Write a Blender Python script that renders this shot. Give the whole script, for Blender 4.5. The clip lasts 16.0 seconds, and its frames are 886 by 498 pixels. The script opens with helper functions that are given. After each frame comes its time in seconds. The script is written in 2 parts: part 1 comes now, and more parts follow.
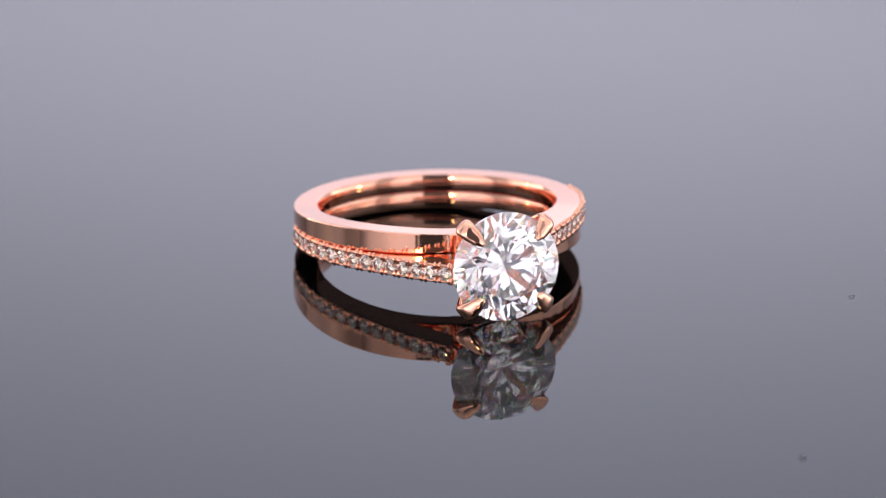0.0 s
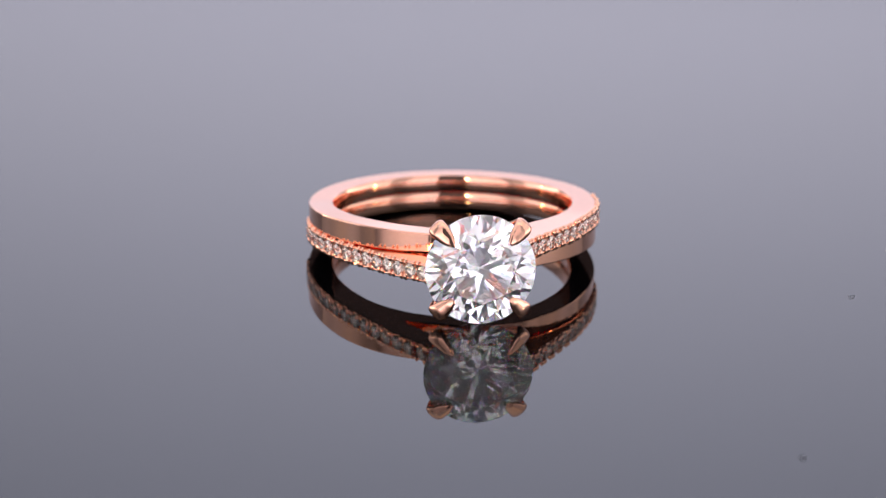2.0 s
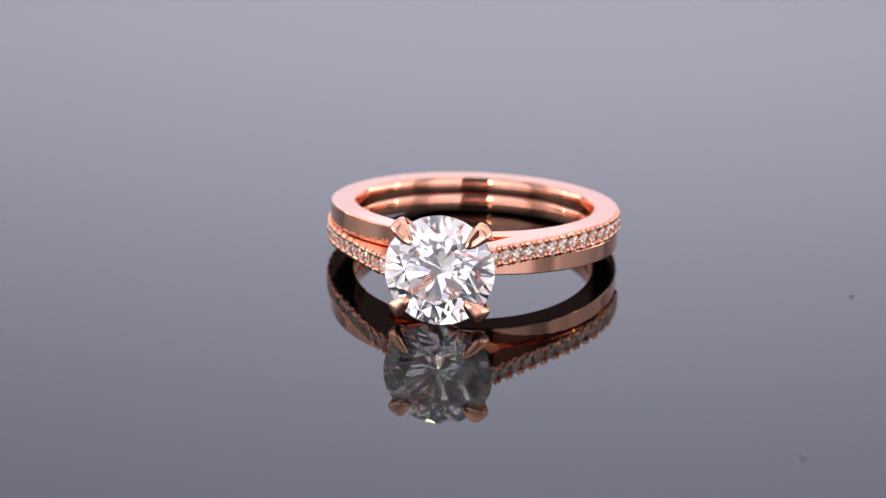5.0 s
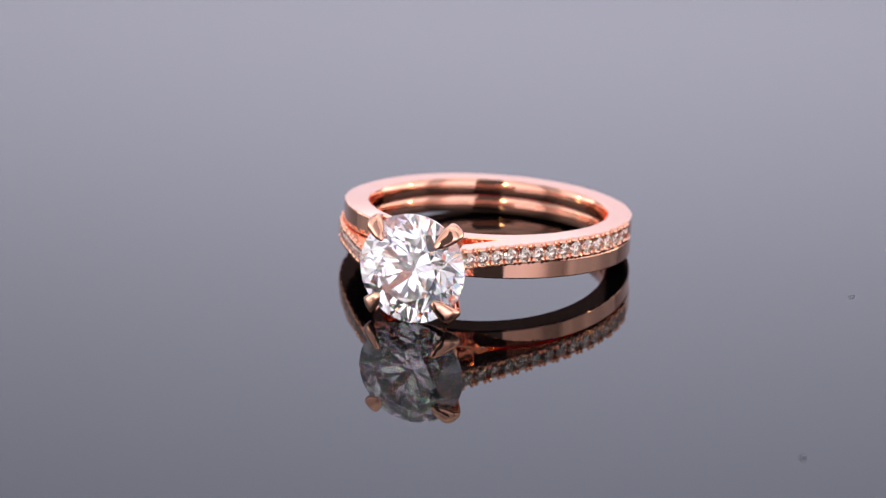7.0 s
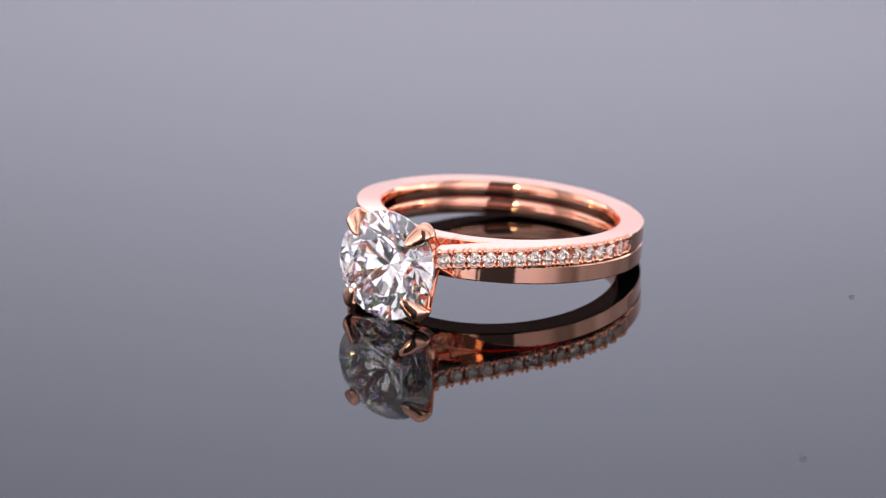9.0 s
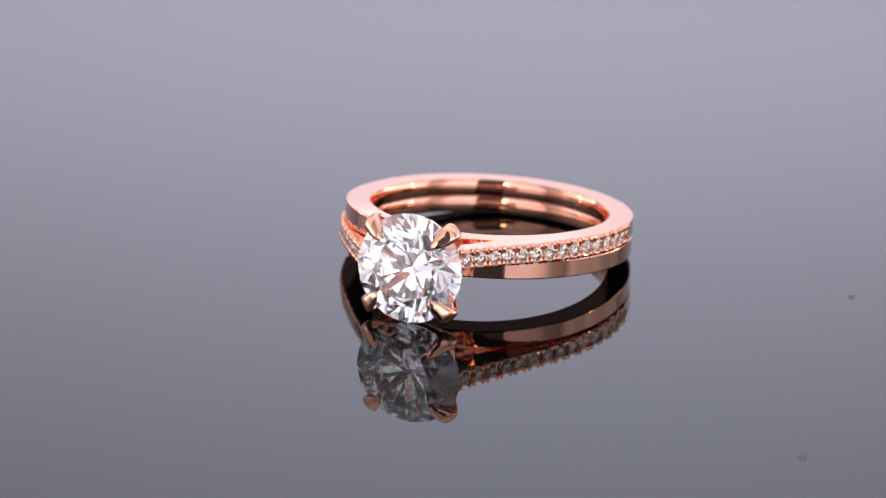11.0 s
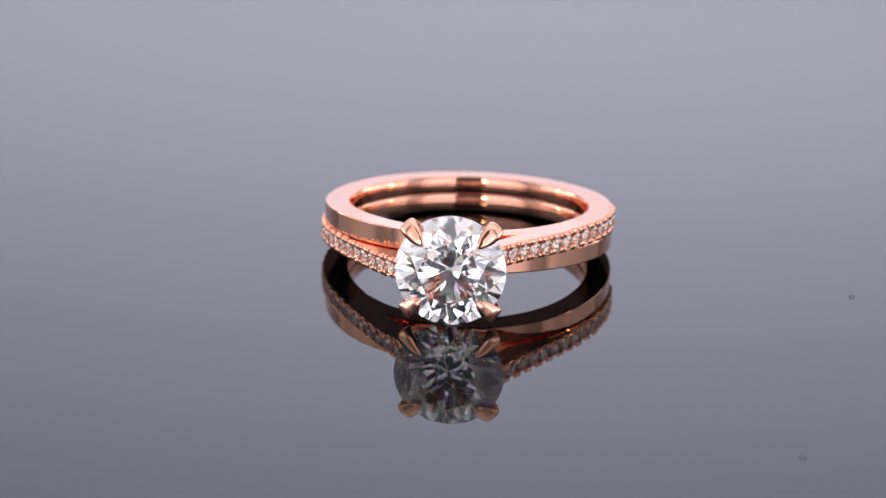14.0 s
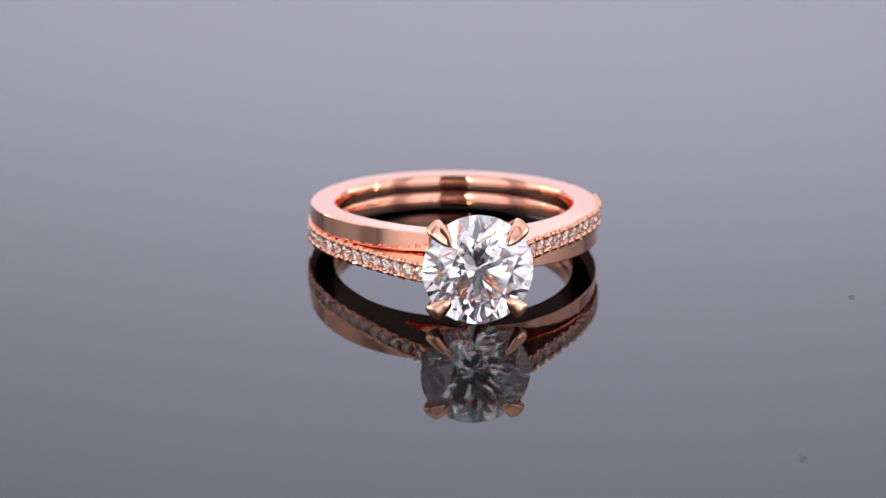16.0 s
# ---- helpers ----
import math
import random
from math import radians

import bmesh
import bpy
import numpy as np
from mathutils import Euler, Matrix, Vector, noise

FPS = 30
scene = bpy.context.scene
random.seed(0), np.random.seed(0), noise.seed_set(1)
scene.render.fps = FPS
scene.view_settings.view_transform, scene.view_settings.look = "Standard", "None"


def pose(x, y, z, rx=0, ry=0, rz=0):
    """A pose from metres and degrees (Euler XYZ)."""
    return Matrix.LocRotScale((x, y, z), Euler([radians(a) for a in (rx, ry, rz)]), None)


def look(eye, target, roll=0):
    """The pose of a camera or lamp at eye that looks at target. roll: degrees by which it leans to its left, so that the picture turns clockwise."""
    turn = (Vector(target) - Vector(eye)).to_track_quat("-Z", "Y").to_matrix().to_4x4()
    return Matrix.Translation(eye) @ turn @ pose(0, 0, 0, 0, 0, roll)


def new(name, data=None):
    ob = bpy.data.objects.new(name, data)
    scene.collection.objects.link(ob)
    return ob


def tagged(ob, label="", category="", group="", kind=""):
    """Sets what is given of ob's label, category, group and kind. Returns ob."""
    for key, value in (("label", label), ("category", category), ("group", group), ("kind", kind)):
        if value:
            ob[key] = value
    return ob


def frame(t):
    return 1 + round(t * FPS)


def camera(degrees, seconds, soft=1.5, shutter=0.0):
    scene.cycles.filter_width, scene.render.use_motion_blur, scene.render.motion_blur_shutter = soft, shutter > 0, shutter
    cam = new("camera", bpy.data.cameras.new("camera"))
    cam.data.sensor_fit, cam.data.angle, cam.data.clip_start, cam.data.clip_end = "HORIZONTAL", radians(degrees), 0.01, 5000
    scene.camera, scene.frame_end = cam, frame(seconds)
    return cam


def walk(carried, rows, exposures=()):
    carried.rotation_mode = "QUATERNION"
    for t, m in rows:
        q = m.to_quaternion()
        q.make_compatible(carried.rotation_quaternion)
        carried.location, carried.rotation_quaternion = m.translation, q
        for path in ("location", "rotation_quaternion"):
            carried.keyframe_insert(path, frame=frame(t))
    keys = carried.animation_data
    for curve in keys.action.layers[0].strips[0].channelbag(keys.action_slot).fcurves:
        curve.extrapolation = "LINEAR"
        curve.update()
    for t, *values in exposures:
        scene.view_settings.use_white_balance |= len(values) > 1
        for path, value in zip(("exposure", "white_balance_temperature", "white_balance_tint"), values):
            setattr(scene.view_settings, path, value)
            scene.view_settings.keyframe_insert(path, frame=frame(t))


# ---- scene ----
# The lens is a macro lens on a tripod: it stands still while the ring turns before it.
cam = camera(12.782, 16.0, 1.2)
ELEV, DIST = radians(19.842), 0.27106
AIM = Vector((-0.00014, 0.0, 0.0019))
EYE = AIM - DIST * Vector((0, math.cos(ELEV), -math.sin(ELEV)))
# sharp on the stone, a little soft on the far side of the ring
cam.data.dof.use_dof, cam.data.dof.focus_distance, cam.data.dof.aperture_fstop = True, 0.262, 45.0
walk(cam, [(0.0, look(EYE, AIM, 1.056)), (16.0, look(EYE, AIM, 1.056))], exposures=[(0.0, 0.06), (16.0, 0.06)])

# ---- world: the dim room outside the tent ----
world = bpy.data.worlds.new("world")
scene.world = world
world.use_nodes = True
world.node_tree.nodes["Background"].inputs["Color"].default_value = (0.75, 0.78, 0.9, 1)
world.node_tree.nodes["Background"].inputs["Strength"].default_value = 0.12

# light runs many times round inside a cut stone before it leaves
scene.cycles.max_bounces, scene.cycles.glossy_bounces, scene.cycles.transmission_bounces = 24, 16, 24

MM = 0.001


# ---- materials ----
def material(name, colour=(0.8, 0.8, 0.8), rough=0.5, metal=0.0, ior=1.5):
    m = bpy.data.materials.new(name)
    m.use_nodes = True
    b = m.node_tree.nodes["Principled BSDF"]
    b.inputs["Base Color"].default_value = (*colour, 1)
    b.inputs["Roughness"].default_value = rough
    b.inputs["Metallic"].default_value = metal
    b.inputs["IOR"].default_value = ior
    return m, m.node_tree, b


def noise_tex(tree, scale, detail=3.0, rough=0.5, stretch=None):
    co = tree.nodes.new("ShaderNodeTexCoord")
    n = tree.nodes.new("ShaderNodeTexNoise")
    n.inputs["Scale"].default_value = scale
    n.inputs["Detail"].default_value = detail
    n.inputs["Roughness"].default_value = rough
    if stretch:
        mp = tree.nodes.new("ShaderNodeMapping")
        mp.inputs["Scale"].default_value = stretch
        tree.links.new(co.outputs["Object"], mp.inputs["Vector"])
        tree.links.new(mp.outputs["Vector"], n.inputs["Vector"])
    else:
        tree.links.new(co.outputs["Object"], n.inputs["Vector"])
    return n


def ramp_value(tree, source, a, b):
    r = tree.nodes.new("ShaderNodeMapRange")
    r.inputs["To Min"].default_value, r.inputs["To Max"].default_value = a, b
    tree.links.new(source, r.inputs["Value"])
    return r.outputs["Result"]


def rose_gold():
    m, tree, b = material("polished_rose_gold", (0.955, 0.512, 0.36), 0.05, 1.0)
    wear = noise_tex(tree, 900.0, 4.0, 0.6)
    tree.links.new(ramp_value(tree, wear.outputs["Fac"], 0.045, 0.085), b.inputs["Roughness"])
    fine = noise_tex(tree, 260.0, 2.0)
    bump = tree.nodes.new("ShaderNodeBump")
    bump.inputs["Strength"].default_value, bump.inputs["Distance"].default_value = 0.03, 0.00002
    tree.links.new(fine.outputs["Fac"], bump.inputs["Height"])
    tree.links.new(bump.outputs["Normal"], b.inputs["Normal"])
    return m


def diamond(name="clear_diamond", tint=(1, 1, 1), indices=(2.39, 2.42, 2.465)):
    """Clear stone with the index of diamond."""
    m = bpy.data.materials.new(name)
    m.use_nodes = True
    tree = m.node_tree
    out = tree.nodes["Material Output"]
    tree.nodes.remove(tree.nodes["Principled BSDF"])
    # red bends least and blue most, which gives the stone its fire
    total = None
    for k, index in enumerate(indices):
        g = tree.nodes.new("ShaderNodeBsdfGlass")
        g.inputs["Color"].default_value = (*(tint[j] * ((0.42 if j == k else 0.29) if len(indices) == 3 else 1.0) for j in range(3)), 1)
        g.inputs["Roughness"].default_value = 0.0
        g.inputs["IOR"].default_value = index
        if total is None:
            total = g
            continue
        add = tree.nodes.new("ShaderNodeAddShader")
        tree.links.new(total.outputs[0], add.inputs[0])
        tree.links.new(g.outputs[0], add.inputs[1])
        total = add
    tree.links.new(total.outputs[0], out.inputs["Surface"])
    return m


def black_acrylic():
    m, tree, b = material("black_acrylic", (0.0015, 0.0015, 0.0018), 0.015, 0.0, 1.44)
    film = noise_tex(tree, 35.0, 5.0, 0.6, (1, 1, 1))
    tree.links.new(ramp_value(tree, film.outputs["Fac"], 0.008, 0.03), b.inputs["Roughness"])
    return m


def painted_glow(name, colour, steps, fade=0.0, mid=0.0, uneven=0.0, cool=(0.66, 0.77, 1.0), warm=(1.0, 0.9, 0.82), tones=(), across=()):
    """Tent cloth with its light painted in as emission: the glow changes softly with height (steps of metres and
    strength) and fades sideways from the line x = mid."""
    m = bpy.data.materials.new(name)
    m.use_nodes = True
    tree = m.node_tree
    tree.nodes.remove(tree.nodes["Principled BSDF"])
    out = tree.nodes["Material Output"]
    geo = tree.nodes.new("ShaderNodeNewGeometry")
    xyz = tree.nodes.new("ShaderNodeSeparateXYZ")
    tree.links.new(geo.outputs["Position"], xyz.inputs[0])
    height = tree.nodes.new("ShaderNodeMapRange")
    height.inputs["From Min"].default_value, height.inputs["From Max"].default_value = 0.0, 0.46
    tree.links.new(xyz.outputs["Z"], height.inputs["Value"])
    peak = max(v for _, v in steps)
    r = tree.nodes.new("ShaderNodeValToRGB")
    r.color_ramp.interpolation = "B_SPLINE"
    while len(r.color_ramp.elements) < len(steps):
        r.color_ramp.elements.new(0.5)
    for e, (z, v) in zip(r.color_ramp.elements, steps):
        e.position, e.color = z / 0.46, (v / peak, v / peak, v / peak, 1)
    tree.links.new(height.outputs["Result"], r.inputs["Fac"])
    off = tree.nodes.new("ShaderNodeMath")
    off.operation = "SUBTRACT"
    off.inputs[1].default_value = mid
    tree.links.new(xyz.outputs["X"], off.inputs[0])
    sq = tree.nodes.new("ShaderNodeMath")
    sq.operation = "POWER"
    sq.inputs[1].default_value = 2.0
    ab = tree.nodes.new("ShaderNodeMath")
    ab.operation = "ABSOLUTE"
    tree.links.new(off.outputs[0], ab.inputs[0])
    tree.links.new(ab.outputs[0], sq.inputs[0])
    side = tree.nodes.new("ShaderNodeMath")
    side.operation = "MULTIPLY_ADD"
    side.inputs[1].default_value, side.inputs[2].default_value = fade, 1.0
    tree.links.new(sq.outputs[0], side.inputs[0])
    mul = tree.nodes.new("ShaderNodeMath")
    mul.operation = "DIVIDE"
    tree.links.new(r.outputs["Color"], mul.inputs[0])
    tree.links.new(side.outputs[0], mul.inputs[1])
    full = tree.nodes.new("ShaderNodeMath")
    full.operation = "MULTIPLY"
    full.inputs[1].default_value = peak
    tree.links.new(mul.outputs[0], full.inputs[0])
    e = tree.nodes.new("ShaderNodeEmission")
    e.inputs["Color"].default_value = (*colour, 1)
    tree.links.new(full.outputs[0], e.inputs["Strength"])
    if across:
        # shade painted into the glow along one axis: (axis, places and shares)
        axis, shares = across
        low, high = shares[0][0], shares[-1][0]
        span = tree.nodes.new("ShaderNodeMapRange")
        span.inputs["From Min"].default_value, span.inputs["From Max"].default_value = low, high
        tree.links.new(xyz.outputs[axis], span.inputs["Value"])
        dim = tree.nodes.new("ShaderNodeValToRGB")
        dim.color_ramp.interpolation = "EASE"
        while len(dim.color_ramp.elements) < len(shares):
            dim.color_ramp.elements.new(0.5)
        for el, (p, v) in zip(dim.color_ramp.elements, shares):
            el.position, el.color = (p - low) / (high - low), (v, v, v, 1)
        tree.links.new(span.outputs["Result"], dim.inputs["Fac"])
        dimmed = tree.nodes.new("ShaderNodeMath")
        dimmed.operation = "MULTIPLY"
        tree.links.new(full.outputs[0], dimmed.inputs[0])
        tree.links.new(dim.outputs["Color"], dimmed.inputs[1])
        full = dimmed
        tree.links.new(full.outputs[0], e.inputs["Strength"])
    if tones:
        # painted hue of the glow: a little bluer higher up
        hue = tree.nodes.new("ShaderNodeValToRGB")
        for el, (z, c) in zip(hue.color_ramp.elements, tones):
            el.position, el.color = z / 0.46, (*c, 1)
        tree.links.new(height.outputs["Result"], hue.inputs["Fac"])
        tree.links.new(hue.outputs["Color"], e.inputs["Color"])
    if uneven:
        # noise painted into the glow: soft patches of light, some cooler and some warmer
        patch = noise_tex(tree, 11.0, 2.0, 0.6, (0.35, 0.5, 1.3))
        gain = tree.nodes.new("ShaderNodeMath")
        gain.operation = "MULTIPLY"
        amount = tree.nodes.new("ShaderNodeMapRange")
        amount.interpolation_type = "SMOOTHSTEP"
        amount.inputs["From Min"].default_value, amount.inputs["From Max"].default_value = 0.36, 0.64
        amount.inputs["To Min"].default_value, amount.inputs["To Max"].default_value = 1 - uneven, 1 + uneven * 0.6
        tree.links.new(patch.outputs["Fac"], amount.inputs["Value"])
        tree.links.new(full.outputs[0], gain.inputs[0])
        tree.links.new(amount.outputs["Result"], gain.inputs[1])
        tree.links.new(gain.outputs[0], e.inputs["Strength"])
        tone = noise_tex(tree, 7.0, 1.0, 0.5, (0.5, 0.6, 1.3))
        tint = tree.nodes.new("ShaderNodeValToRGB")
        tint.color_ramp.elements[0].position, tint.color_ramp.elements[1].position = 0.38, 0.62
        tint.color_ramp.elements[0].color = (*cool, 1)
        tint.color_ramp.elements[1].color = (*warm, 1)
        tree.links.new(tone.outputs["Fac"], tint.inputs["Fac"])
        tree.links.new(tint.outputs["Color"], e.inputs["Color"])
    d = tree.nodes.new("ShaderNodeBsdfDiffuse")
    d.inputs["Color"].default_value = (0.25, 0.25, 0.26, 1)
    add = tree.nodes.new("ShaderNodeAddShader")
    tree.links.new(e.outputs[0], add.inputs[0])
    tree.links.new(d.outputs[0], add.inputs[1])
    tree.links.new(add.outputs[0], out.inputs["Surface"])
    return m


def film_of_dust():
    """Thin grey dust that the sheet shows through."""
    m, tree, b = material("grey_dust", (0.22, 0.22, 0.22), 0.9)
    clear = tree.nodes.new("ShaderNodeBsdfTransparent")
    mix = tree.nodes.new("ShaderNodeMixShader")
    grain = noise_tex(tree, 3000.0, 2.0)
    tree.links.new(ramp_value(tree, grain.outputs["Fac"], 0.0, 0.22), mix.inputs["Fac"])
    tree.links.new(clear.outputs[0], mix.inputs[1])
    tree.links.new(b.outputs[0], mix.inputs[2])
    tree.links.new(mix.outputs[0], tree.nodes["Material Output"].inputs["Surface"])
    return m


def glow(name, colour, strength):
    m = bpy.data.materials.new(name)
    m.use_nodes = True
    b = m.node_tree.nodes["Principled BSDF"]
    b.inputs["Base Color"].default_value = (0.8, 0.8, 0.8, 1)
    b.inputs["Emission Color"].default_value = (*colour, 1)
    b.inputs["Emission Strength"].default_value = strength
    return m


COOL = (0.834, 0.816, 1.0)
GOLD = rose_gold()
STONE = diamond()
PAVE = diamond("creamy_diamond", (1.0, 0.98, 0.945), (2.42,))
ACRYLIC = black_acrylic()
# back glow painted by height, for the gradient mirrored in the acrylic
GLOW_BACK = painted_glow("tent_glow_back", COOL, [(0.0, 0.85), (0.035, 0.9), (0.05, 0.97), (0.07, 2.22), (0.11, 1.70), (0.16, 1.13), (0.24, 1.0), (0.44, 1.4)], 20.0, 0.010,
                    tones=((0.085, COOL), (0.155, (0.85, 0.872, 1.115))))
# unseen roof, its light painted in patches to vary the stone's facets
GLOW_TOP = painted_glow("tent_glow_top", COOL, [(0.0, 1.32), (0.44, 1.32)], 2.0, 0.0, 0.4, (0.6, 0.75, 1.0), (1.0, 0.93, 0.8))
# side glow painted strongest low down, with shade painted in at the front corners
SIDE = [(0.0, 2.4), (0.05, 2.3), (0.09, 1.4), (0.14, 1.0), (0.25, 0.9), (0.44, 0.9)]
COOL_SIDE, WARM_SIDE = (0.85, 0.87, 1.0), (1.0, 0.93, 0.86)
GLOW_LEFT = painted_glow("tent_glow_left", COOL, SIDE, 0.0, 0.0, 0.3, COOL_SIDE, WARM_SIDE, across=("Y", [(-0.204, 0.3), (-0.12, 0.3), (-0.03, 1.0), (0.3, 1.0)]))
GLOW_RIGHT = painted_glow("tent_glow_right", COOL, SIDE, 0.0, 0.0, 0.3, COOL_SIDE, WARM_SIDE, across=("Y", [(-0.204, 0.4), (-0.19, 0.4), (-0.15, 1.0), (0.3, 1.0)]))
# unseen front cloth: glow painted bright below, dim above and at the corners
GLOW_FRONT = painted_glow("tent_glow_front", COOL, [(0.0, 2.35), (0.04, 2.25), (0.08, 1.5), (0.12, 0.95), (0.2, 0.75), (0.44, 0.7)], 1.0, 0.0, 0.15,
                     (0.89, 0.86, 1.0), (1.0, 0.89, 0.9), across=("X", [(-0.40, 0.25), (-0.36, 0.3), (-0.26, 1.0), (0.18, 1.0), (0.26, 0.35), (0.40, 0.3)]))
TABLE = material("white_laminate", (0.62, 0.62, 0.64), 0.45)[0]
DUST = film_of_dust()
BULB = glow("warm_bulb", (1.0, 0.85, 0.44), 60.0)
SOCKET = material("dark_socket", (0.03, 0.03, 0.03), 0.5)[0]


# ---- mesh helpers; local sizes in millimetres ----
def mesh_from(name, verts, faces, mat, scale=MM, smooth=False):
    me = bpy.data.meshes.new(name)
    me.from_pydata([tuple(c * scale for c in v) for v in verts], [], faces)
    me.materials.append(mat)
    if smooth:
        for p in me.polygons:
            p.use_smooth = True
    me.update()
    return me


def fix_normals(me):
    bm = bmesh.new()
    bm.from_mesh(me)
    bmesh.ops.recalc_face_normals(bm, faces=bm.faces)
    bm.to_mesh(me)
    bm.free()
    return me


def part(name, me, parent, label=""):
    ob = new(name, me)
    ob.parent = parent
    if label:
        tagged(ob, label)
    return ob


def box_mesh(name, sx, sy, sz, mat, bevel=0.0):
    """A box in metres, standing on z = 0, with rounded edges."""
    bm = bmesh.new()
    bmesh.ops.create_cube(bm, size=1)
    for v in bm.verts:
        v.co = Vector((v.co.x * sx, v.co.y * sy, (v.co.z + 0.5) * sz))
    if bevel:
        bmesh.ops.bevel(bm, geom=list(bm.edges), offset=bevel, segments=3, affect="EDGES")
    me = bpy.data.meshes.new(name)
    bm.to_mesh(me)
    bm.free()
    me.materials.append(mat)
    return me


def sphere_mesh(name, r, mat, u=24, v=14):
    bm = bmesh.new()
    bmesh.ops.create_uvsphere(bm, u_segments=u, v_segments=v, radius=r)
    me = bpy.data.meshes.new(name)
    bm.to_mesh(me)
    bm.free()
    me.materials.append(mat)
    for p in me.polygons:
        p.use_smooth = True
    return me


def curve_at(keys, x):
    """Smooth interpolation through (x, value) pairs."""
    if x <= keys[0][0]:
        return keys[0][1]
    for (x0, y0), (x1, y1) in zip(keys, keys[1:]):
        if x <= x1:
            s = (x - x0) / (x1 - x0)
            return y0 + (y1 - y0) * s
    return keys[-1][1]


def smooth_curve(keys, x, width=5.0):
    return sum(curve_at(keys, x + width * k / 4) for k in range(-4, 5)) / 9


# ---- the table, the tent and its lamps ----
table = tagged(new("table", box_mesh("table", 1.2, 1.2, 0.03, TABLE, 0.003)), "white laminate table top under the photo tent", "table", kind="structure")
table.location = (0, 0, -0.0352)
acrylic = tagged(new("acrylic_sheet", box_mesh("acrylic_sheet", 0.36, 0.40, 0.005, ACRYLIC, 0.0006)),
                 "glossy black acrylic sheet, mirror-like, on the table", "display base", kind="structure")
acrylic.location = (0, 0.0, -0.005)


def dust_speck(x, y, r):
    """A flake of dust, flat and ragged."""
    rng = random.Random(int(x * 1e5))
    rim = [(r * rng.uniform(0.7, 1.1) * math.cos(i * math.pi / 6), 2.1 * r * rng.uniform(0.7, 1.1) * math.sin(i * math.pi / 6), 0.0) for i in range(12)]
    inner = [(p[0] * 0.6, p[1] * 0.6, r * 0.03) for p in rim]
    faces = [(i, (i + 1) % 12, 12 + (i + 1) % 12, 12 + i) for i in range(12)] + [tuple(range(12, 24)), tuple(range(11, -1, -1))]
    ob = tagged(new("dust_speck", mesh_from("dust_speck", rim + inner, faces, DUST)), "faint grey speck of dust on the black acrylic", "dust", "dust specks")
    ob.location = (x, y, 0)


dust_speck(0.0277, -0.00285, 0.30)
dust_speck(0.0221, -0.03127, 0.30)


def panel(name, sx, sy, sz, mat, place, label):
    ob = new(name, box_mesh(name, sx, sy, sz, mat, 0.0))
    ob.location = place
    return tagged(ob, label, "tent wall", kind="structure")


BASE = -0.0052
panel("wall_back", 0.84, 0.004, 0.46, GLOW_BACK, (0, 0.302, BASE), "white light tent cloth behind the ring, its graded glow painted in")
panel("wall_left", 0.004, 0.504, 0.46, GLOW_LEFT, (-0.40, 0.048, BASE), "white light tent side cloth, glow painted in and dimmed towards the front")
panel("wall_right", 0.004, 0.504, 0.46, GLOW_RIGHT, (0.40, 0.048, BASE), "white light tent side cloth, glow painted in and dimmed towards the front")
panel("ceiling", 0.84, 0.508, 0.004, GLOW_TOP, (0, 0.05, 0.4552), "unseen white light tent roof cloth with patchy painted glow")
FRONT = -0.204
SIDE_CLOTH, ABOVE = "unseen white light tent front cloth beside the opening, with painted glow", 0.05
for x0, x1, cut in ((-0.398, -0.050, -0.056), (0.050, 0.398, 0.056)):
    panel("wall_front", x1 - x0, 0.004, ABOVE - BASE, GLOW_FRONT, ((x0 + x1) / 2, FRONT, BASE), SIDE_CLOTH)
    u0, u1 = (x0, cut) if cut < 0 else (cut, x1)
    panel("wall_front", u1 - u0, 0.004, 0.4548 - ABOVE, GLOW_FRONT, ((u0 + u1) / 2, FRONT, ABOVE), SIDE_CLOTH)
panel("wall_front", 0.112, 0.004, 0.1748, GLOW_FRONT, (0, FRONT, 0.28), "unseen white light tent front cloth above the lens opening, with painted glow")


def lamp(x, y, z, r):
    base = tagged(new("led_lamp"), "small warm white lamp bulb in a dark socket", "lamp", "lamps in the tent")
    base.location = (x, y, BASE)
    post = box_mesh("post", 0.006, 0.006, z - BASE - r * 0.8, SOCKET, 0.001)
    part("post", post, base)
    part("foot", box_mesh("foot", 0.03, 0.03, 0.004, SOCKET, 0.001), base)
    bulb = part("bulb", sphere_mesh("bulb", r, BULB), base, "glowing warm white bulb")
    bulb.location = (0, 0, z - BASE)
    return base


lamp(-0.052, -0.188, 0.074, 0.008)
lamp(0.36, -0.035, 0.055, 0.008)
lamp(-0.36, 0.073, 0.055, 0.008)


# ---- the ring ----
R_OUT, R_IN = 10.0, 8.30
# the inside is rounded for comfort
DOME = 0.095
TILT, AXIS = 5.834, (-1.168, -5.129)
BACK_H = 1.227
LIFT = R_OUT * math.sin(radians(TILT)) + BACK_H * math.cos(radians(TILT))
ring = tagged(new("engagement_ring"), "polished rose gold ring with round diamond, lying on black acrylic", "ring")

# angles run from the front (0) by the right (90) and the back (180) to the left (270)
# the set half of each band leaves the circle and rises straight to the head
U_TOP = [(10, 1.36), (60, 1.42), (90, 1.38), (140, 1.25), (180, 1.227), (230, 1.23), (262, 1.25), (285, 1.42), (304, 1.5), (318, 1.5), (331, 1.46), (348, 1.38), (372, 1.36)]
U_LOW = [(10, 0.06), (60, 0.05), (140, 0.015), (230, 0.02), (262, 0.04), (348, 0.03), (372, 0.03)]
L_TOP = [(-12, -0.02), (140, -0.015), (230, -0.01), (262, 0.0), (348, -0.02)]
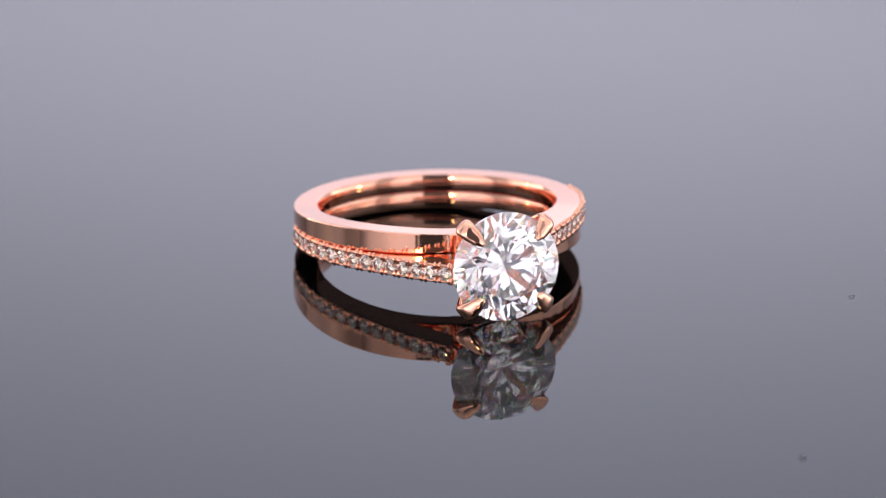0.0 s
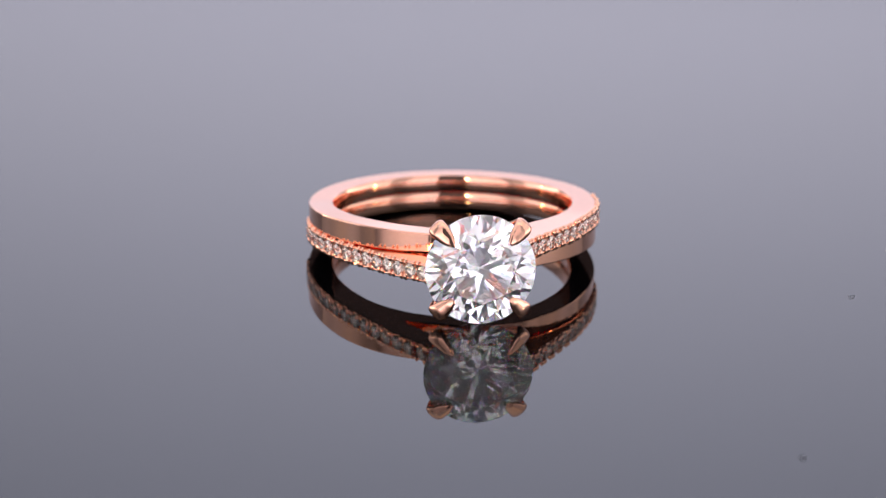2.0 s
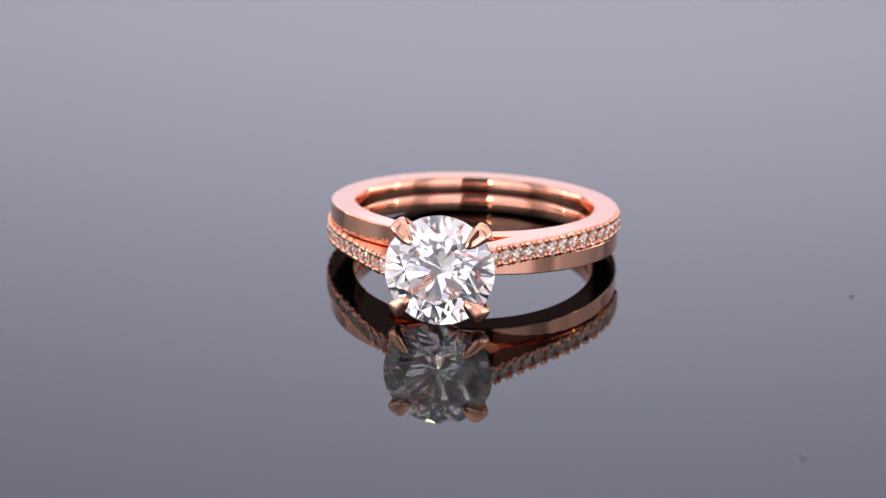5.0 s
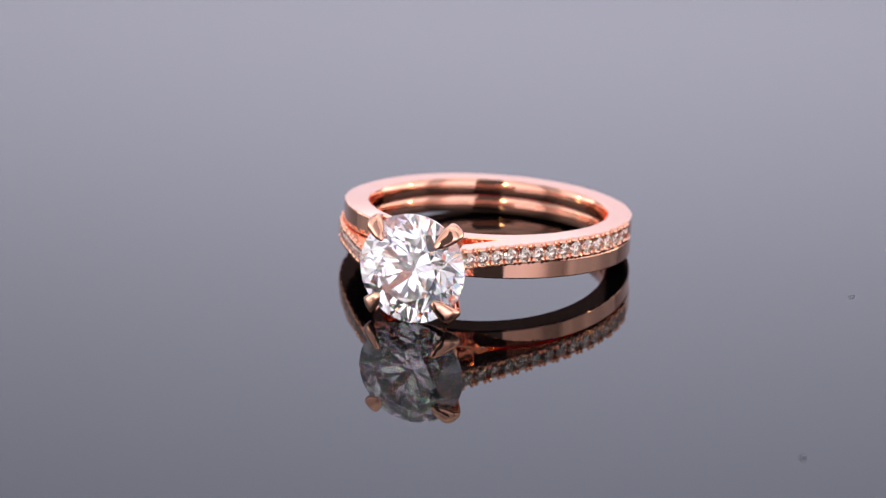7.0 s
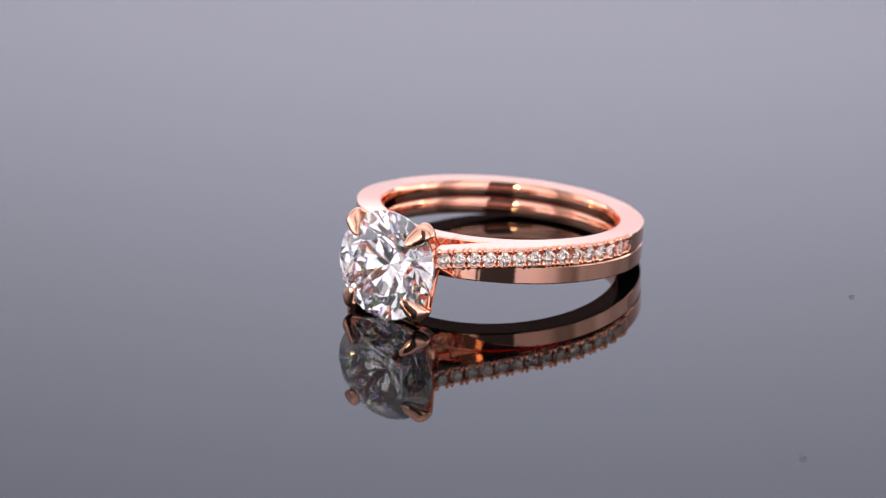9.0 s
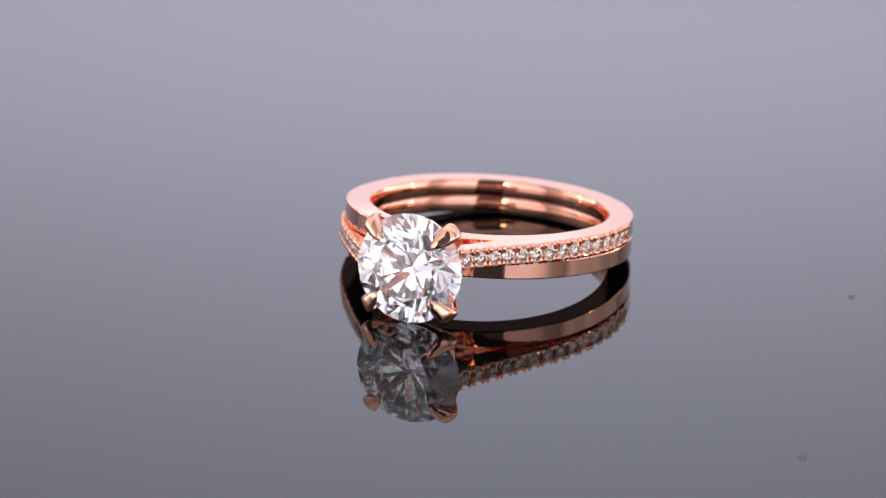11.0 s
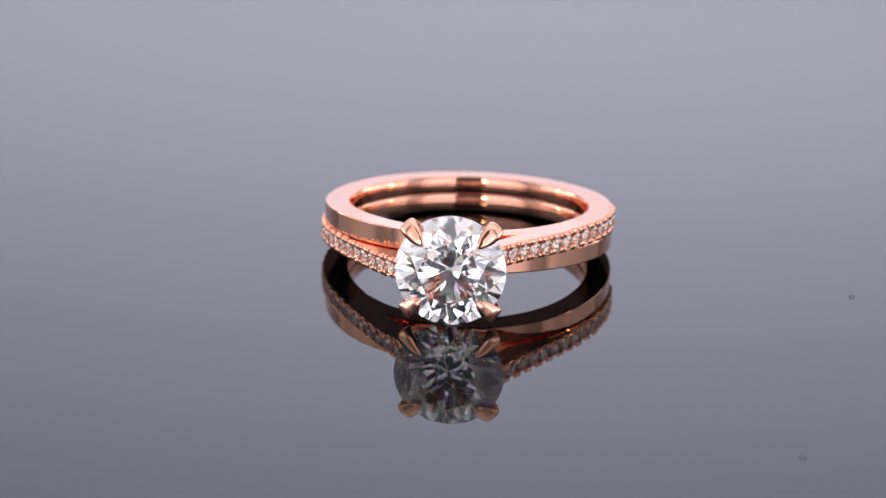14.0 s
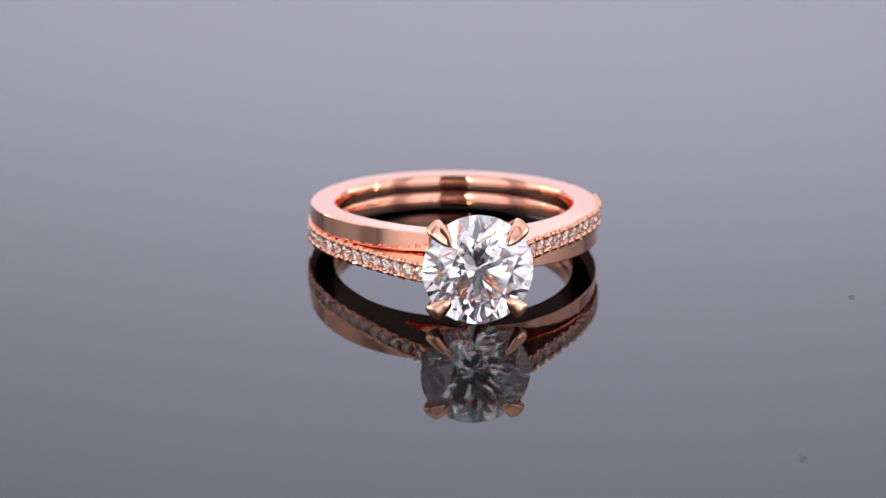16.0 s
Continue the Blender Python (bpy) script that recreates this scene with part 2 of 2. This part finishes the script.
L_LOW = [(-12, -1.3), (95, -1.28), (140, -1.23), (180, -1.227), (230, -1.227), (262, -1.24), (300, -1.28), (348, -1.3)]
U_MID = [(10, 0.72), (40, 0.67), (60, 0.73), (79, 0.73), (92, 0.68)]
L_MID = [(262, -0.62), (348, -0.64)]
U_OUT = [(11, 3.9), (15, 3.1), (19, 2.4), (24, 1.8), (29, 1.35), (35, 0.95), (41, 0.68), (47, 0.45), (54, 0.27), (60, 0.2), (75, 0.13), (90, 0.03), (98, 0.0), (345, 0.0), (372, -0.3)]
L_OUT = [(-12, -0.3), (15, 0.0), (262, 0.0), (285, 0.1), (300, 0.17), (307, 0.27), (312, 0.4), (318.5, 0.64), (324.5, 1.0), (330, 1.45), (335, 1.92), (340, 2.4), (344, 2.85), (348, 3.5)]


def strand(name, top, low, out, start, end, channel, label):
    """One band swept round the finger; inside the channel's angles its face is cut to hold stones."""
    verts, faces = [], []
    step = 1.0
    n = int((end - start) / step)
    c = 0.10
    for i in range(n + 1):
        a = start + step * i
        zt, zl, o = smooth_curve(top, a), smooth_curve(low, a), smooth_curve(out, a, 3.0)
        ro, ri = R_OUT + o, R_IN + max(o - 0.25, 0) * 0.98
        inside = channel[0] <= a <= channel[1]
        deep = 0.46 + 0.1 * min(o, 2.0) if inside else 0.0
        # the rim over the stones is rounded off, more so towards the head
        soft = c + (0.16 * max(0.0, min(1.0, (96 - a) / 30)) if name == "upper_band" and a < 96 else 0.0)
        zc, hw = (zt + zl) / 2, min(0.44, (zt - zl) / 2 - 0.12)
        if inside:
            zc = smooth_curve(U_MID if name == "upper_band" else L_MID, a)
        prof = [(ri, zl + c), (ri + c * 0.35, zl + c * 0.35), (ri + c, zl), (ro - c, zl), (ro - c * 0.3, zl + c * 0.3), (ro, zl + c),
                (ro - 0.04 * (deep > 0), zc - hw), (ro - deep, zc - hw * 0.86), (ro - deep, zc + hw * 0.86), (ro - 0.04 * (deep > 0), zc + hw),
                (ro, zt - soft), (ro - soft * 0.3, zt - soft * 0.3), (ro - soft, zt), (ri + c, zt), (ri + c * 0.35, zt - c * 0.35), (ri, zt - c),
                *((ri - DOME * (1 - k * k), (zt + zl) / 2 + k * ((zt - zl) / 2 - c)) for k in (0.75, 0.5, 0.25, 0.0, -0.25, -0.5, -0.75))]
        m = len(prof)
        s, k = math.sin(radians(a)), -math.cos(radians(a))
        verts += [(r * s, r * k, z) for r, z in prof]
        if i:
            b0, b1 = (i - 1) * m, i * m
            faces += [(b0 + j, b0 + (j + 1) % m, b1 + (j + 1) % m, b1 + j) for j in range(m)]
    faces.append(tuple(range(m))[::-1])
    faces.append(tuple(range(n * m, n * m + m)))
    me = fix_normals(mesh_from(name, verts, faces, GOLD, smooth=True))
    me.set_sharp_from_angle(angle=radians(15))
    return part(name, me, ring, label)


upper_band = strand("upper_band", U_TOP, U_LOW, U_OUT, 12, 372, (12, 91), "polished rose gold band, half of it set with stones")
lower_band = strand("lower_band", L_TOP, L_LOW, L_OUT, -12, 347, (264, 347), "polished rose gold band, half of it set with stones")


def brilliant(name, radius, mat, table=0.57, crown=34.5, pavilion=40.9, girdle=0.028, star=0.5, lower=0.23, sides=96):
    """A round brilliant, axis along -y, girdle's middle at the origin: a round blank cut by the plane of each facet in turn."""
    tc, tp, h8 = math.tan(radians(crown)), math.tan(radians(pavilion)), math.cos(math.pi / 8)
    top, low = girdle + (1 - table) * tc, -girdle - tp
    at = lambda r, a, w: Vector((r * math.sin(a), r * math.cos(a), w))
    step = math.pi / 4
    cuts = [(Vector((0, 0, top)), Vector((0, 0, 1)))]

    def through_points(p, q, r):
        n = (q - p).cross(r - p).normalized()
        cuts.append((p, n if n.dot(p) > 0 else -n))

    edge = table * h8
    tip_r = edge + star * (1 - edge)
    tip_w = girdle + (1 - tip_r * h8) * tc
    for i in range(8):
        a, b = i * step, (i + 0.5) * step
        cuts.append((at(1, a, girdle), at(math.sin(radians(crown)), a, math.cos(radians(crown)))))
        cuts.append((at(1, a, -girdle), at(math.sin(radians(pavilion)), a, -math.cos(radians(pavilion)))))
        through_points(at(table, a, top), at(table, a + step, top), at(tip_r, b, tip_w))
        deep = -girdle - (1 - lower * h8) * tp
        for c in (a, a + step):
            through_points(at(tip_r, b, tip_w), at(1, c, girdle), at(1, b, girdle))
            through_points(at(lower, b, deep), at(1, c, -girdle), at(1, b, -girdle))
    bm = bmesh.new()
    bmesh.ops.create_cone(bm, cap_ends=True, segments=sides, radius1=1, radius2=1, depth=4)
    for place, normal in cuts:
        got = bmesh.ops.bisect_plane(bm, geom=bm.verts[:] + bm.edges[:] + bm.faces[:], dist=1e-6, plane_co=place, plane_no=normal, clear_outer=True)
        rim = [g for g in got["geom_cut"] if isinstance(g, bmesh.types.BMEdge) and g.is_boundary]
        if rim:
            bmesh.ops.contextual_create(bm, geom=rim)
    for v in bm.verts:
        v.co = Vector((v.co.x, -v.co.z, v.co.y)) * radius * MM
    bmesh.ops.recalc_face_normals(bm, faces=bm.faces)
    me = bpy.data.meshes.new(name)
    bm.to_mesh(me)
    bm.free()
    me.materials.append(mat)
    return me


GIRDLE_Y, GIRDLE_Z, GIRDLE_R = -14.30, 0.012, 3.70
main_stone = part("round_diamond", brilliant("round_diamond", GIRDLE_R, STONE), ring, "clear round brilliant diamond")
main_stone.location = (0, GIRDLE_Y * MM, GIRDLE_Z * MM)


def tube(points, radii, sides=14, flat=1.0, across=None, power=2.0):
    """A tapered rod along points, closed by rounded ends."""
    pts = [Vector(p) for p in points]
    verts, faces = [], []
    n = len(pts)
    side = None
    for i, p in enumerate(pts):
        d = (pts[min(i + 1, n - 1)] - pts[max(i - 1, 0)]).normalized()
        if across:
            side = Vector(across)
        elif side is None:
            side = d.cross(Vector((0.3, 0.2, 0.93))).normalized()
        side = (side - d * side.dot(d)).normalized()
        up = d.cross(side)
        for k in range(sides):
            a = 2 * math.pi * k / sides
            ca, sa = math.cos(a), math.sin(a)
            size = radii[i] / (abs(ca) ** power + abs(sa) ** power) ** (1 / power)
            verts.append(p + size * (ca * side + flat * sa * up))
        if i:
            b0, b1 = (i - 1) * sides, i * sides
            faces += [(b0 + k, b0 + (k + 1) % sides, b1 + (k + 1) % sides, b1 + k) for k in range(sides)]
    faces.append(tuple(range(sides))[::-1])
    faces.append(tuple(range((n - 1) * sides, n * sides)))
    return verts, faces


def bezier(keys, n):
    """Points on a smooth curve through keys."""
    keys = [Vector(k) for k in keys]
    out = []
    for i in range(len(keys) - 1):
        p0, p1, p2, p3 = keys[max(i - 1, 0)], keys[i], keys[i + 1], keys[min(i + 2, len(keys) - 1)]
        for s in range(n):
            t = s / n
            out.append(0.5 * (2 * p1 + (p2 - p0) * t + (2 * p0 - 5 * p1 + 4 * p2 - p3) * t * t + (3 * p1 - p0 - 3 * p2 + p3) * t ** 3))
    out.append(keys[-1])
    return out


def prong(sx, sz):
    """A claw: rises from the basket, passes the girdle and bends over the crown to a point."""
    h = math.sqrt(0.5)
    keys = [(1.15, -9.6), (2.3, -11.2), (3.45, -12.9), (4.02, -13.75), (4.12, -14.2), (3.87, -14.54), (3.4, -14.8), (3.0, -15.06), (2.62, -15.26)]
    radii = [0.5, 0.46, 0.48, 0.56, 0.63, 0.62, 0.54, 0.38, 0.1]
    pts = bezier([(sx * h * r, y, GIRDLE_Z + sz * h * r) for r, y in keys], 5)
    rr = [curve_at(list(zip(range(len(radii)), radii)), i / 5) for i in range(len(pts))]
    rr[-1] *= 0.5
    # the lower claws are filed off towards their upper flank
    twist = radians(30 if sz < 0 else 0)
    across = (sx * h * math.cos(twist), math.sin(twist), h * math.cos(twist)) if sz < 0 else (sz, 0, -sx)
    v, f = tube(pts, rr, 28, 0.48, across, 2.2)
    me = fix_normals(mesh_from("prong", v, f, GOLD, smooth=True))
    part("prong", me, ring, "rose gold claw prong")


for sx, sz in ((-1, 1), (1, 1), (-1, -1), (1, -1)):
    prong(sx, sz)


def loop(name, centre, radius, thick, label):
    """A round rail of the basket in the plane across the stone's axis."""
    verts, faces = [], []
    n, k = 48, 10
    for i in range(n):
        a = 2 * math.pi * i / n
        for j in range(k):
            b = 2 * math.pi * j / k
            r = radius + thick * math.cos(b)
            verts.append((r * math.sin(a), centre + thick * math.sin(b), GIRDLE_Z + r * math.cos(a)))
    for i in range(n):
        for j in range(k):
            faces.append((i * k + j, i * k + (j + 1) % k, ((i + 1) % n) * k + (j + 1) % k, ((i + 1) % n) * k + j))
    part(name, fix_normals(mesh_from(name, verts, faces, GOLD, smooth=True)), ring, label)


loop("gallery_rail", -11.9, 2.2, 0.33, "rose gold basket rail under the stone")


def polar(a, r, z):
    return (r * math.sin(radians(a)), -r * math.cos(radians(a)), z)


def bar(name, a0, a1, top, low, inner, outer, label):
    """A plain arc of band metal with softened edges between two angles."""
    verts, faces = [], []
    n, c = int(abs(a1 - a0)), 0.09
    for i in range(n + 1):
        a = a0 + (a1 - a0) * i / n
        zt, zl, ri, ro = (curve_at(k, a) for k in (top, low, inner, outer))
        prof = [(ri, zl + c), (ri + c, zl), (ro - c, zl), (ro, zl + c), (ro, zt - c), (ro - c, zt), (ri + c, zt), (ri, zt - c)]
        verts += [polar(a, r, z) for r, z in prof]
        if i:
            b0, b1 = (i - 1) * 8, i * 8
            faces += [(b0 + j, b0 + (j + 1) % 8, b1 + (j + 1) % 8, b1 + j) for j in range(8)]
    faces.append(tuple(range(8))[::-1])
    faces.append(tuple(range(n * 8, n * 8 + 8)))
    me = fix_normals(mesh_from(name, verts, faces, GOLD, smooth=True))
    me.set_sharp_from_angle(angle=radians(15))
    part(name, me, ring, label)


BAR = "rose gold bar joining the basket to the band"
bar("shoulder_bar", -12, 62, [(-12, 1.35), (10, 1.352), (62, 1.414)], [(-12, 0.04), (62, 0.07)], [(-12, 8.31), (50, 8.31), (62, 8.5)], [(-12, 9.45), (30, 9.6), (62, 9.8)], BAR)
bar("shoulder_bar", -62, 12, [(-62, -0.03), (12, -0.03)], [(-62, -1.25), (12, -1.27)], [(-62, 8.5), (-50, 8.31), (12, 8.31)], [(-62, 9.8), (-30, 9.6), (12, 9.45)], BAR)


# ---- the small stones and the beads that hold them ----
SMALL = brilliant("pave_stone", 0.51, PAVE, girdle=0.04, sides=32)


def bead_mesh():
    """A tiny raised claw of metal, longer towards the stone."""
    bm = bmesh.new()
    bmesh.ops.create_icosphere(bm, subdivisions=2, radius=1)
    for v in bm.verts:
        v.co = Vector((v.co.x * 0.145, v.co.y * 0.19, v.co.z * (0.27 - 0.05 * abs(v.co.y)))) * MM
    me = bpy.data.meshes.new("bead")
    bm.to_mesh(me)
    bm.free()
    me.materials.append(GOLD)
    for p in me.polygons:
        p.use_smooth = True
    return me


BEAD = bead_mesh()
STEP = 1.075


def pave(out, mid, top, low, near, far, count, band):
    """Stones at even steps along a band's face from the head at the angle near towards far, with two beads on either edge between them."""
    rng = random.Random(4)
    way = 1 if far > near else -1
    face = []
    for i in range(int(abs(far - near) * 10) + 1):
        a = near + way * i * 0.1
        face.append((a, Vector(polar(a, R_OUT + smooth_curve(out, a, 3.0), 0.0))))
    run = [0.0]
    for (_, p), (_, q) in zip(face, face[1:]):
        run.append(run[-1] + (q - p).length)

    def at(length):
        """The angle, the place and the outward direction (as an angle) at a length along the face."""
        i = min(max(next((k for k, r in enumerate(run) if r >= length), len(run) - 1), 1), len(run) - 2)
        t = (face[i + 1][1] - face[i - 1][1]).normalized() * way
        return face[i][0], face[i][1], math.atan2(t.y, t.x)

    for i in range(count):
        a, p, turn = at(0.55 + STEP * i)
        st = part("pave_stone", SMALL, band)
        n = Vector((math.sin(turn), -math.cos(turn), 0))
        st.location = (p - n * 0.03 + Vector((0, 0, smooth_curve(mid, a)))) * MM
        st.rotation_euler = (Matrix.Rotation(turn, 3, "Z") @ Matrix.Rotation(rng.uniform(0, 6.28), 3, "Y")).to_euler()
    for i in range(count + 1):
        for da in (-0.18, 0.18):
            for dz in (-0.5, 0.56):
                a, p, turn = at(max(0.0, 0.55 + STEP * (i - 0.5) + da))
                n = Vector((math.sin(turn), -math.cos(turn), 0))
                z = min(smooth_curve(mid, a) + dz * rng.uniform(0.96, 1.05), smooth_curve(top, a) - 0.10)
                z = max(z, smooth_curve(low, a) + 0.2)
                bead = part("bead", BEAD, band)
                bead.location = (p - n * 0.04 + Vector((0, 0, z))) * MM
                bead.rotation_euler = (0, 0, turn)
                size = rng.uniform(0.9, 1.12)
                bead.scale = (size, size, size)


pave(U_OUT, U_MID, U_TOP, U_LOW, 13.2, 92.0, 15, upper_band)
pave(L_OUT, L_MID, L_TOP, L_LOW, 345.6, 262.0, 16, lower_band)


# ---- the turntable's slow turn, out and back ----
def ring_pose(t):
    s = t if t <= 9.1 else 18.2 - t
    turn = 19.018 - 5.69 * s
    return (pose(0, 0, 0, 0, 0, turn) @ pose(-AXIS[0] * MM, -AXIS[1] * MM, LIFT * MM) @ pose(0, 0, 0, -TILT))


def motions():
    times = [0.5 * i for i in range(18)] + [8.8, 9.0, 9.1, 9.2, 9.4] + [9.5 + 0.5 * i for i in range(14)]
    walk(ring, [(t, ring_pose(t)) for t in times])


motions()
